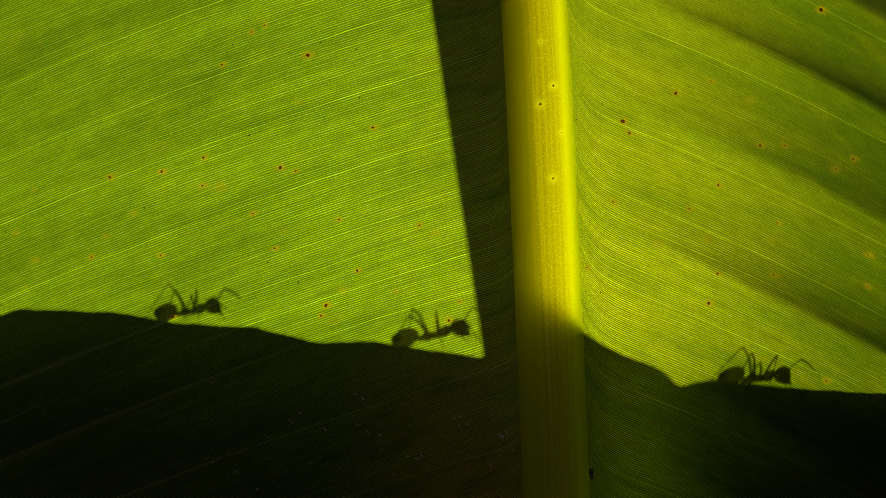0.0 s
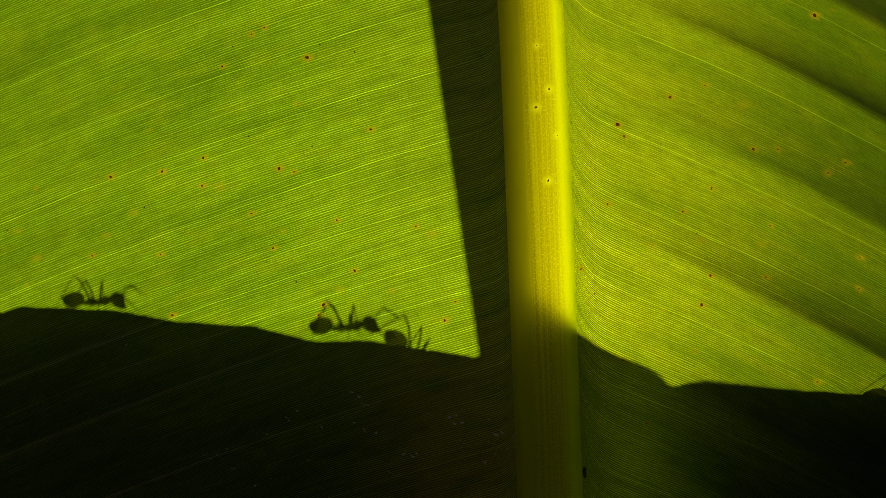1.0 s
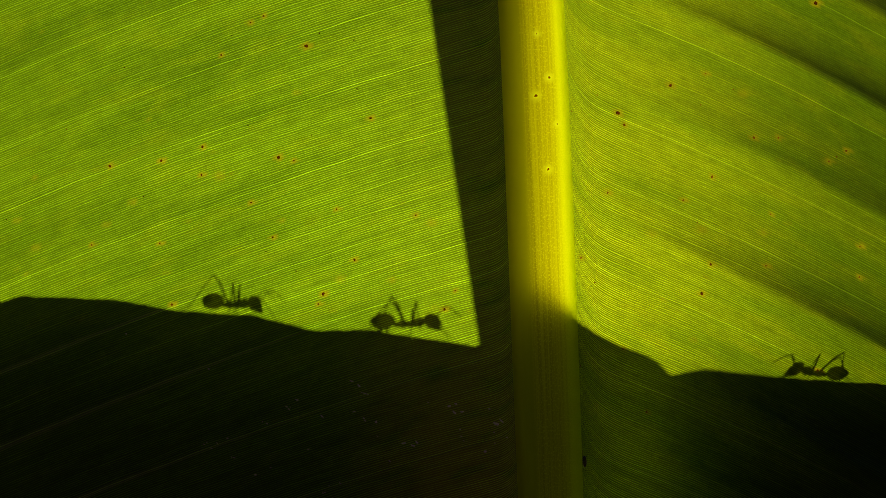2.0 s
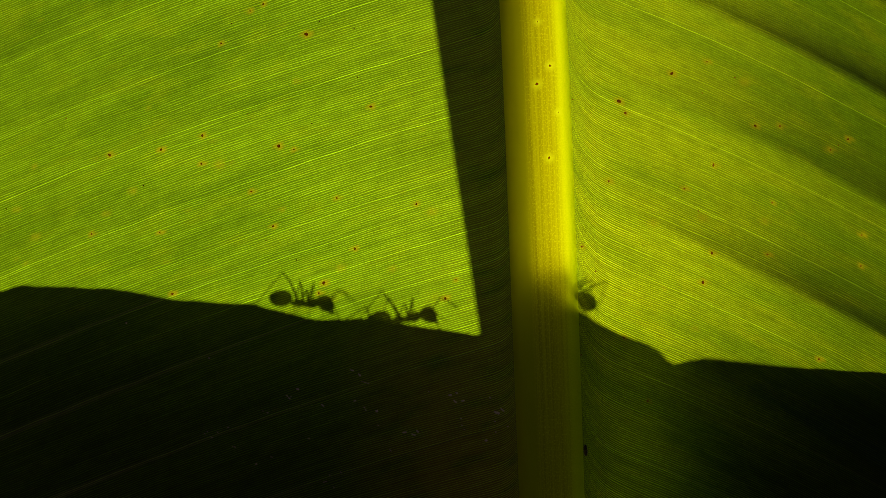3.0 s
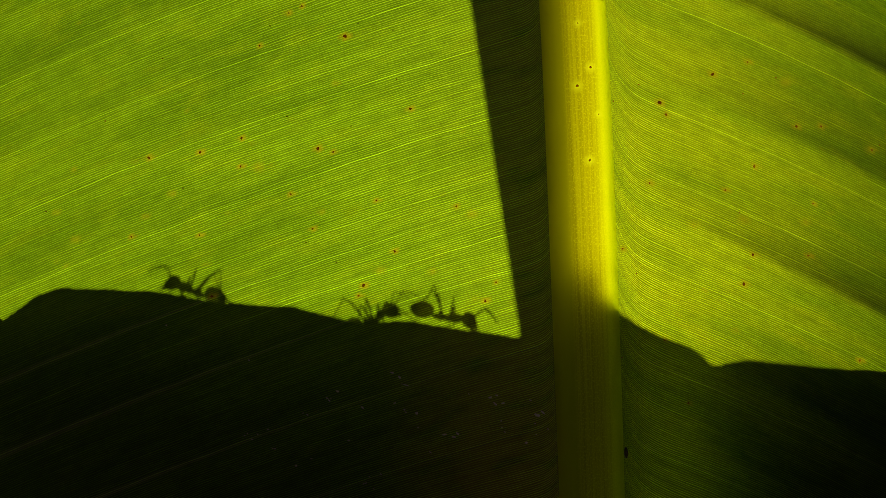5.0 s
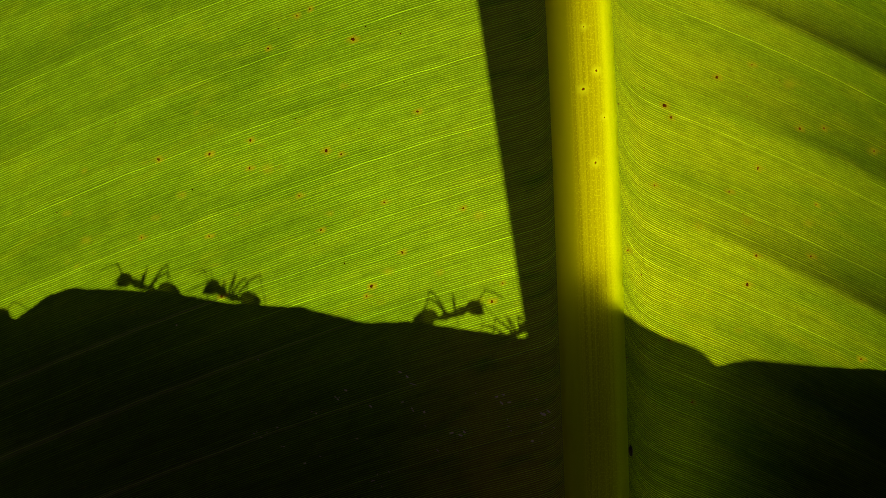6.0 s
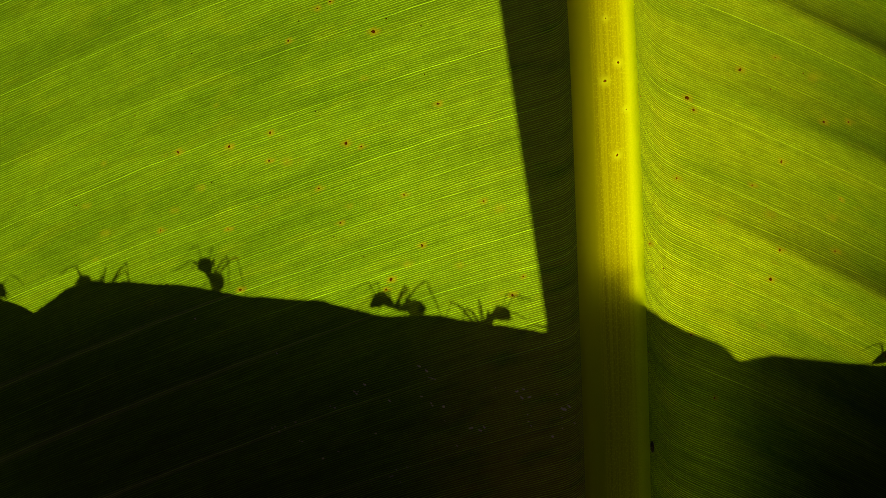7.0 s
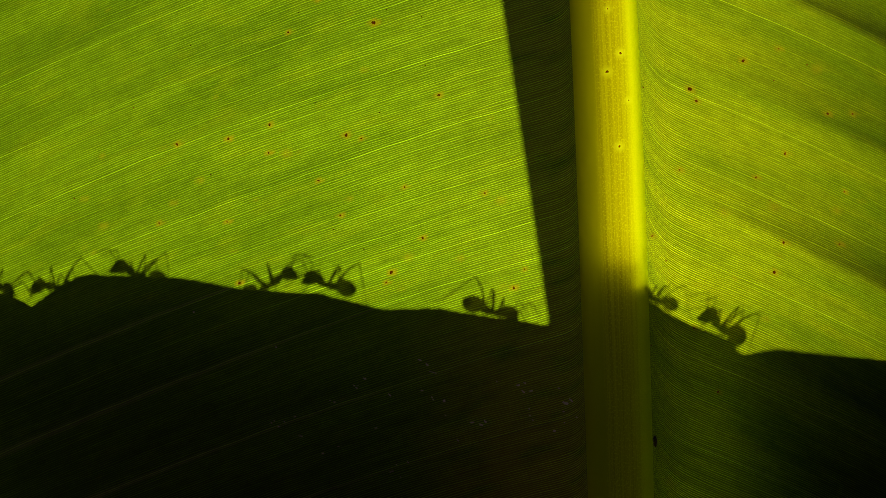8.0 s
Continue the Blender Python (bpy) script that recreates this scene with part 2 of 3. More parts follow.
def plain_material(name, dark, light, rough, scale, bump_by=0.0002, spec=0.4):
    m, nt = material(name)
    at = put(nt, "ShaderNodeTexCoord").outputs[3]
    big, small = noise_at(nt, at, scale, 3.0), noise_at(nt, at, scale * 9, 4.0, 0.65)
    colour = mix(nt, ramp(nt, calc(nt, "MULTIPLY_ADD", small, 0.5, calc(nt, "MULTIPLY", big, 0.5)), 0.3, 0.7), dark, light)
    bump = put(nt, "ShaderNodeBump", [("Height", small), ("Distance", bump_by), ("Strength", 0.6)]).outputs[0]
    top = put(nt, "ShaderNodeBsdfPrincipled", [("Base Color", colour), ("Roughness", rough), ("Specular IOR Level", spec), ("Normal", bump)])
    put(nt, "ShaderNodeOutputMaterial", [(0, top.outputs[0])])
    return m


def shell_material():
    """Amber-brown ant shell, made partly transparent to lighten the shadows it casts."""
    m, nt = material("ant_shell")
    at = put(nt, "ShaderNodeTexCoord").outputs[3]
    fine = noise_at(nt, at, 900.0, 3.0)
    colour = mix(nt, ramp(nt, fine, 0.3, 0.7), (0.035, 0.014, 0.006, 1), (0.10, 0.04, 0.015, 1))
    bump = put(nt, "ShaderNodeBump", [("Height", noise_at(nt, at, 8000.0, 3.0)), ("Distance", 0.00002), ("Strength", 0.6)]).outputs[0]
    top = put(nt, "ShaderNodeBsdfPrincipled", [("Base Color", colour), ("Roughness", 0.35), ("Specular IOR Level", 0.5), ("Normal", bump)])
    # stands in for scattered sky light that softens the ants' shadows
    clear = put(nt, "ShaderNodeBsdfTransparent", [("Color", (0.95, 0.85, 0.45, 1))])
    both = put(nt, "ShaderNodeMixShader", [(0, 0.28), (1, top.outputs[0]), (2, clear.outputs[0])])
    put(nt, "ShaderNodeOutputMaterial", [(0, both.outputs[0])])
    return m


# both blades get darker from near to far, out from the midrib
LEAF = leaf_material("leaf_blade", (0.31, 0.50, 0.004, 1), (0.21, 0.36, 0.003, 1), (0.37, 0.49, 0.003, 1), (0.056, 0.048, 0.018, 1), bold=1.06, near=0.98, far=0.70, warm_lift=0.9, reach=1150.0, lo=1.1, hi=1.25, mains=MAINS_LEFT)
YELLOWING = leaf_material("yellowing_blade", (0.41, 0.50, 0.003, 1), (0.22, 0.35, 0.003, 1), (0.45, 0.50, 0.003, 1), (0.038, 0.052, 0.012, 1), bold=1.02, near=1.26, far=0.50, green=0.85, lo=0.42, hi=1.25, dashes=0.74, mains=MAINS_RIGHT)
# shade's green glow at the margin, fading to black, is put into the translucence
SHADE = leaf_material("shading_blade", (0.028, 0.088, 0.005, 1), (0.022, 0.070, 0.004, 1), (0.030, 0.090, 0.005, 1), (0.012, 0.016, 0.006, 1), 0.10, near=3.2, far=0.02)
# coloured more translucent, so the shade beside and on the midrib comes out brighter
BRIGHTER_SHADE = leaf_material("thin_lobe", (0.040, 0.100, 0.004, 1), (0.030, 0.080, 0.004, 1), (0.044, 0.105, 0.004, 1), (0.05, 0.10, 0.02, 1), 1.0, near=1.75, far=0.18, reach=290.0)
RIB = rib_material()
STALK = plain_material("stalk_skin", (0.10, 0.13, 0.03, 1), (0.20, 0.22, 0.06, 1), 0.5, 60.0)
SOIL = plain_material("soil", (0.025, 0.02, 0.012, 1), (0.06, 0.045, 0.025, 1), 0.95, 4.0, 0.01, 0.1)
SKY_BLOCK = plain_material("hedge_leaves", (0.012, 0.022, 0.006, 1), (0.035, 0.06, 0.015, 1), 0.7, 6.0, 0.03, 0.2)
SCAR = scab_material()
FLECK = plain_material("dry_fleck", (0.40, 0.23, 0.11, 1), (0.80, 0.56, 0.32, 1), 0.8, 3000.0, 0.00002, 0.2)
ANT = shell_material()


# ---- mesh helpers ----
def grid_mesh(name, pts, uv=None, marks=None, closed=False):
    """A sheet from an array rows x columns x 3."""
    r, c = pts.shape[:2]
    i = np.arange(r * c).reshape(r, c)
    if closed:
        i = np.concatenate([i, i[:, :1]], 1)
    quads = np.stack([i[:-1, :-1], i[:-1, 1:], i[1:, 1:], i[1:, :-1]], -1).reshape(-1, 4)
    me = bpy.data.meshes.new(name)
    me.from_pydata(pts.reshape(-1, 3).tolist(), [], quads.tolist())
    if uv is not None:
        layer = me.uv_layers.new(name="UVMap")
        loops = np.empty(len(me.loops), np.int32)
        me.loops.foreach_get("vertex_index", loops)
        layer.data.foreach_set("uv", uv.reshape(-1, 2)[loops].astype(np.float32).ravel())
    for key, value in (marks or {}).items():
        me.attributes.new(key, "FLOAT", "POINT").data.foreach_set("value", value.astype(np.float32).ravel())
    me.polygons.foreach_set("use_smooth", np.ones(len(me.polygons), bool))
    return me


def piece(name, me, mat, parent, label=""):
    ob = new(name, me)
    if mat and not me.materials:
        me.materials.append(mat)
    ob.parent = parent
    return tagged(ob, label) if label else ob


def tube_mesh(name, pts, radii, sides=10, uv_by=1.0):
    """A round tube along points, closed at both ends by small caps."""
    pts = [Vector(p) for p in pts]
    rings, hint = [], Vector((0.31, 0.9, 0.3))
    for k, p in enumerate(pts):
        t = (pts[min(k + 1, len(pts) - 1)] - pts[max(k - 1, 0)]).normalized()
        side = (hint - t * hint.dot(t)).normalized()
        hint, up = side, t.cross(side)
        rings.append([p + (side * math.cos(a) + up * math.sin(a)) * radii[k] for a in np.linspace(0, 2 * math.pi, sides, endpoint=False)])
    rings = [[pts[0]] * sides] + rings + [[pts[-1]] * sides]
    return grid_mesh(name, np.array([[tuple(q) for q in ring] for ring in rings]), closed=True)


MM = 0.001


def blob(parts):
    """Joined smooth ellipsoids: (centre, radii, tilt) in millimetres."""
    bm = bmesh.new()
    for c, r, tilt in parts:
        m = pose(*[q * MM for q in c], 0, tilt, 0) @ Matrix.Diagonal((r[0] * MM, r[1] * MM, r[2] * MM, 1))
        bmesh.ops.create_uvsphere(bm, u_segments=16, v_segments=10, radius=1.0, matrix=m)
    me = bpy.data.meshes.new("body")
    bm.to_mesh(me)
    bm.free()
    me.polygons.foreach_set("use_smooth", np.ones(len(me.polygons), bool))
    return me


def bow(p0, t0, p1, t1, n):
    """Points of a smooth curve with the given ends and directions."""
    p0, t0, p1, t1 = (np.array(q, float) for q in (p0, t0, p1, t1))
    s = np.linspace(0, 1, n)[:, None]
    return (2 * s**3 - 3 * s**2 + 1) * p0 + (s**3 - 2 * s**2 + s) * t0 + (3 * s**2 - 2 * s**3) * p1 + (s**3 - s**2) * t1


# ---- ground ----
n = 60
gx, gy = np.meshgrid(np.sign(np.linspace(-1, 1, n)) * np.abs(np.linspace(-1, 1, n)) ** 4 * 300, np.sign(np.linspace(-1, 1, n)) * np.abs(np.linspace(-1, 1, n)) ** 4 * 300)
bumps = np.array([noise.noise((x * 1.7, y * 1.7, 0.0)) for x, y in zip(gx.ravel(), gy.ravel())]).reshape(n, n) * 0.015 - 0.012
tagged(piece("ground", grid_mesh("ground", np.stack([gx, gy, bumps], -1)), SOIL, None), "bare brown garden soil", "ground", kind="structure")

# an unseen dark hedge, added all round to block low sky light
turn, high = np.meshgrid(np.linspace(0, 2 * math.pi, 240, endpoint=False), np.linspace(0, 1, 24))
lobes = np.array([noise.noise((math.cos(t) * 5, math.sin(t) * 5, h * 3)) * 0.35 + noise.noise((math.cos(t) * 17, math.sin(t) * 17, h * 9)) * 0.14 for t, h in zip(turn.ravel(), high.ravel())]).reshape(turn.shape)
far = 2.7 + lobes + 0.9 * high**4
tagged(piece("hedge", grid_mesh("hedge", np.stack([far * np.cos(turn), far * np.sin(turn), high * 1.75 + lobes * 0.3 * high - 0.05], -1), closed=True), SKY_BLOCK, None), "unseen dark green hedge added around the plant to block low sky light", "hedge", kind="structure")

# ---- the backlit leaf ----
SPOTS_LEFT = [(544, 98, 6), (496, 297, 5), (523, 303, 3), (360, 279, 4), (286, 304, 4), (194, 314, 4.5), (358, 329, 3), (660, 226, 4),
              (577, 541, 5), (568, 559, 3), (632, 479, 4), (393, 115, 3), (447, 378, 3), (486, 440, 3), (306, 561, 4), (794, 567, 4),
              (813, 534, 2.5), (284, 452, 2.5), (468, 45, 3), (600, 389, 2.5), (742, 399, 3), (445, 57, 2.5), (162, 455, 3)]
SPOTS_RIGHT = [(1102, 215, 6), (1114, 236, 4), (1196, 165, 5), (1453, 18, 6), (1271, 328, 4), (1345, 258, 4), (1389, 258, 3), (1510, 281, 4),
               (1479, 300, 3), (1220, 370, 3), (1254, 537, 5), (1270, 485, 4), (1369, 487, 3), (1085, 357, 3), (1038, 474, 3), (1258, 144, 2.5),
               (1535, 507, 3), (1114, 637, 3.5), (1462, 674, 3.5), (1536, 452, 2.5), (1157, 750, 3), (1376, 395, 2.5)]
FLECKS = [(803, 741, 4, 2), (815, 737, 3, 2), (812, 752, 5, 2), (826, 751, 4, 2), (887, 772, 7, 3), (897, 767, 5, 2), (672, 770, 3, 3), (628, 697, 4, 2), (641, 705, 4, 2),
          (722, 808, 5, 2), (738, 812, 5, 2), (575, 760, 4, 2), (456, 866, 3, 2), (652, 719, 9, 1), (745, 806, 4, 2), (868, 822, 3, 3), (530, 731, 4, 2), (372, 676, 2, 2), (224, 614, 2, 2)]
# pale yellow blisters, and tiny dark specks
HALOS = [(28, 412, 5), (60, 335, 4), (188, 419, 5), (62, 460, 6), (236, 378, 6), (445, 57, 6), (528, 181, 5), (502, 410, 4), (607, 514, 7), (600, 389, 5), (770, 412, 8), (741, 399, 6), (700, 515, 6),
         (390, 330, 9), (1253, 422, 9), (1165, 432, 8), (1363, 428, 7), (1325, 180, 9), (1085, 357, 8), (1540, 450, 6), (1240, 620, 5), (1185, 548, 4), (1389, 258, 6), (1477, 300, 7), (1258, 144, 5)]
SPECKS = [(412, 80), (220, 138), (10, 411), (255, 368), (474, 465), (630, 88), (568, 75), (636, 174), (555, 257), (1308, 172), (1250, 200), (1065, 183), (1493, 292), (1063, 518), (1038, 668), (1245, 410), (1020, 212), (117, 249), (441, 240), (528, 500)]
SPOTS_RIB = [(954, 187, 4.5), (978, 154, 3.5), (977, 317, 3.5), (955, 77, 2), (993, 236, 2)]


def blade(side):
    """One half of the leaf: corrugated by its veins, pleated more and more towards the margin."""
    fine = np.arange(-144, 266) * VEIN
    rows = np.concatenate([np.linspace(-3600, fine[0] - 20, 70), (fine[:, None] + np.array([0, 0.25, 0.5, 0.75]) * VEIN).ravel(), np.linspace(fine[-1] + 20, 3600, 70)])
    d = np.concatenate([np.arange(-14, 60, 3.0), np.arange(60, 1150, 8.0), np.arange(1150, 2000, 40.0)])
    wide = np.clip(1 - np.abs(rows / 3700.0) ** 2.5, 0.02, 1)[:, None]
    D, V = np.broadcast_to(d, (len(rows), len(d))), np.broadcast_to(rows[:, None], (len(rows), len(d)))
    D = np.where(D > 0, D * np.where(np.abs(V) > 1100, wide, np.maximum(wide, 0.93)), D)
    wob = np.sin(V * 0.021 + D * 0.004) * 1.2 * np.clip(D / 200, 0, 1) + np.sin(V * 0.0057 - D * 0.0031 + 1) * 2.5 * np.clip(D / 300, 0, 1)
    far = np.clip(D / 70, 0, 1)
    wob = wob + far * 0.36 * (0.8 * np.sin(V * 0.11 + D * 0.05 + 3 * np.sin(V * 0.023)) + 0.6 * np.sin(V * 0.19 - D * 0.083 + 2 * np.sin(V * 0.037 + 1)) + 1.0 * np.sin(V * 0.05 + D * 0.024 + 2 * np.sin(D * 0.009)))
    G = V + drop(side, D) + wob
    A = rib_x(G) + side * (HALF + D)
    P = deeper(on_leaf(A, G), pleat(np.full(D.shape, side), D, V))
    inside = (np.abs(V - 230) < 800)
    tri = 1 - np.abs(2 * ((V / VEIN) % 1.0) - 1)
    P[..., 1] -= 0.000009 * tri * inside * np.clip((D + 14) / 30, 0, 1)
    P[..., 1] += 0.0001 * np.clip(-D / 14, 0, 1)
    # the main veins stand out
    chance = random.Random(5 + side)
    ridge = np.zeros(A.shape)
    for v in ((346, 474, 621, 770) if side < 0 else MAINS_RIGHT):
        v = (math.floor(v / VEIN) + 0.5) * VEIN
        wide = 1.15 + (0.013 * np.maximum(D - 330, 0) * np.clip((V - 300) / 60, 0, 1) * (side < 0))
        ridge = np.maximum(ridge, np.exp(-((V - v) / wide) ** 2) * np.clip((D + 14) / 30, 0, 1))
    P[..., 1] -= 0.000003 * ridge
    halo = np.zeros(A.shape)
    for x, g, r in (SPOTS_LEFT if side < 0 else SPOTS_RIGHT):
        halo = np.maximum(halo, np.clip(1.2 - np.hypot(A - x - 1.5, (G - g) * 1.25) / (1.0 * r + 3.5), 0, 0.55))
    for x, g, r in HALOS:
        halo = np.maximum(halo, np.clip(1.2 - np.hypot(A - x, (G - g) * 1.2) / (r + 3), 0, 1) * 0.32)
    for _ in range(60):
        x, g, r = rib_x(300) + side * chance.uniform(80, 1000), chance.uniform(-150, 1000), chance.uniform(1, 4)
        halo = np.maximum(halo, np.clip(1.2 - np.hypot(A - x, (G - g) * 1.3) / (r + 3), 0, 1) * chance.uniform(0.05, 0.25))
    return grid_mesh("blade", P, np.stack([D, V], -1), {"halo": halo, "ridge": ridge})


RISE, SWELL = 2.0, 0.0009  # how the midrib swells out of the blade


def rib_mesh():
    g = np.concatenate([np.linspace(-3900, -300, 90), np.linspace(-280, 1200, 370), np.linspace(1220, 3500, 60)])
    ang = np.concatenate([np.linspace(0, math.pi, 45), np.linspace(math.pi, 2 * math.pi, 17)])
    G, T = np.meshgrid(g, ang, indexing="ij")
    thin = np.clip((3700 - G) / 2500, 0.08, 1)
    c = on_leaf(rib_x(g), g)
    P = np.repeat(c[:, None, :], len(ang), 1)
    P[..., 0] += HALF * UNIT * thin * 1.03 * np.cos(T)
    front = np.broadcast_to(np.arange(len(ang)) < 45, T.shape)
    P[..., 1] += np.where(front, -SWELL * np.abs(np.sin(T)) ** RISE, 0.0003 * np.abs(np.sin(T)) + 0.00002) * thin
    ridge = 0.00003 * (np.sin(T * 46) + np.sin(T * 27 + 1)) * front * np.abs(np.sin(T)) ** 2
    P[..., 1] -= ridge
    A = rib_x(G) + HALF * 1.02 * np.cos(T)
    halo = np.zeros(A.shape)
    for x, g, r in SPOTS_RIB:
        halo = np.maximum(halo, np.clip(1.5 - np.hypot(A - x, G - g) / (1.2 * r + 4), 0, 1) * front)
    return grid_mesh("midrib", P, np.stack([np.cos(T) * HALF, G + np.where(front, 0, 10000)], -1), {"halo": halo})


def dome(name, lumps):
    """A small crusty lesion, one step wide, facing the front."""
    rings = []
    for r, h in ((1.0, 0.0), (0.8, 0.25), (0.45, 0.4), (0.0, 0.45)):
        rings.append([(r * (1 + 0.75 * noise.noise((math.cos(a) * lumps, math.sin(a) * lumps, lumps))) * math.cos(a) * UNIT, -h * 1.2 * UNIT,
                       r * (1 + 0.75 * noise.noise((math.sin(a) * lumps, lumps, math.cos(a) * lumps))) * math.sin(a) * UNIT) for a in np.linspace(0, 2 * math.pi, 12, endpoint=False)])
    return grid_mesh(name, np.array(rings), closed=True)


def big_leaf():
    leaf = new("banana_leaf")
    tagged(leaf, "drooping green banana leaf glowing with sunlight behind it", "leaf", kind="thing")
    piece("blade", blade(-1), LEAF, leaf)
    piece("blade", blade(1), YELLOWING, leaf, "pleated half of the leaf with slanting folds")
    piece("midrib", rib_mesh(), RIB, leaf, "thick juicy yellow-green midrib")
    top = on_leaf(rib_x(-3850), -3850)
    below = on_leaf(rib_x(-3600), -3600)
    way = (top - below) / np.linalg.norm(top - below)
    pts = bow(top - way * 0.01, way * 0.3, (0.06, -0.48, -0.03), (0.02, -0.1, -0.9), 40)
    piece("petiole", tube_mesh("petiole", pts, np.linspace(0.0034, 0.014, 40), 16), STALK, leaf, "long green leaf stalk rising from the ground")
    lumps = [dome("scar", s) for s in (1.3, 1.9, 2.6, 3.3, 4.1)]
    for n, (x, g, r) in enumerate(SPOTS_LEFT + SPOTS_RIGHT + [(x, g, 2.2) for x, g in SPECKS] + SPOTS_RIB):
        p = on_pleats(x, g)
        if (x, g, r) in SPOTS_RIB:
            p[1] -= SWELL * math.sqrt(max(0.0, 1 - ((x - rib_x(g)) / HALF / 1.02) ** 2)) ** RISE + 0.00006
        else:
            p[1] -= 0.00003
        ob = piece("scar", lumps[n % 5], SCAR, leaf)
        ob.matrix_basis = pose(*p, 0, n * 77, 0) @ Matrix.Diagonal((r * 0.66, r * 0.3, r * 0.52, 1))
    # dry pale flecks on the shaded part, and a dark seed stuck beside the midrib
    chips = [dome("fleck", q) for q in (1.6, 2.9)]
    chance = random.Random(21)
    crumbs = []
    for _ in range(16):
        x, g = chance.uniform(330, 900), chance.uniform(690, 900)
        crumbs += [(x + chance.gauss(0, 9), g + chance.gauss(0, 5), chance.uniform(1.2, 3.2), chance.uniform(0.9, 1.6)) for _ in range(chance.choice((1, 1, 2, 3)))]
    for n, (x, g, w, h) in enumerate(FLECKS + crumbs):
        p = on_pleats(x, g)
        p[1] -= 0.00004
        piece("fleck", chips[n % 2], FLECK, leaf, "dry pale fleck").matrix_basis = pose(*p, 0, -10 + 25 * (n % 3), 0) @ Matrix.Diagonal((w * 0.95, 1.0, h * 0.8, 1))
    p = on_pleats(1046, 838)
    p[1] -= 0.0003
    piece("seed", blob([((0, 0, 0), (0.20, 0.18, 0.58), 8), ((0.02, -0.02, 0.25), (0.17, 0.16, 0.30), 14)]), ANT, leaf, "dark seed stuck beside the midrib").matrix_basis = pose(*p, 0, -12, 0)
    return leaf


big_leaf()

# ---- the leaf behind it, whose margin throws the shadow ----
STAND = 0.021  # how far behind the first leaf it hangs, farther to one side
# the margin's bends: a notch, a long swell, a step, the shoulder at the stalk, a second notch, a level run
MARGIN = [(-400, 520), (-135, 577), (-90, 622), (-50, 592), (-6, 560), (30, 548), (200, 552), (300, 571), (450, 580), (562, 607), (655, 604), (750, 619), (858, 634), (926, 500), (1030, 591), (1053, 608), (1100, 633), (1150, 652), (1175, 668), (1192, 688), (1212, 686), (1250, 677), (1400, 688), (1900, 715)]


def edge_g(a):
    bends = np.array(MARGIN, float)
    return np.mean([np.interp(np.asarray(a, float) + k, bends[:, 0], bends[:, 1]) for k in (-8, -4, 0, 4, 8)], 0)


def behind(a, g):
    """The place on the second leaf that shades the step (a, g) of the first."""
    p = on_pleats(a, g)
    s = np.array(SUN)
    stand = STAND + 0.007 * np.clip((860 - np.asarray(a, float)) / 860, 0, 1.4)
    return p + s * ((stand - p[..., 1]) / s[1])[..., None]


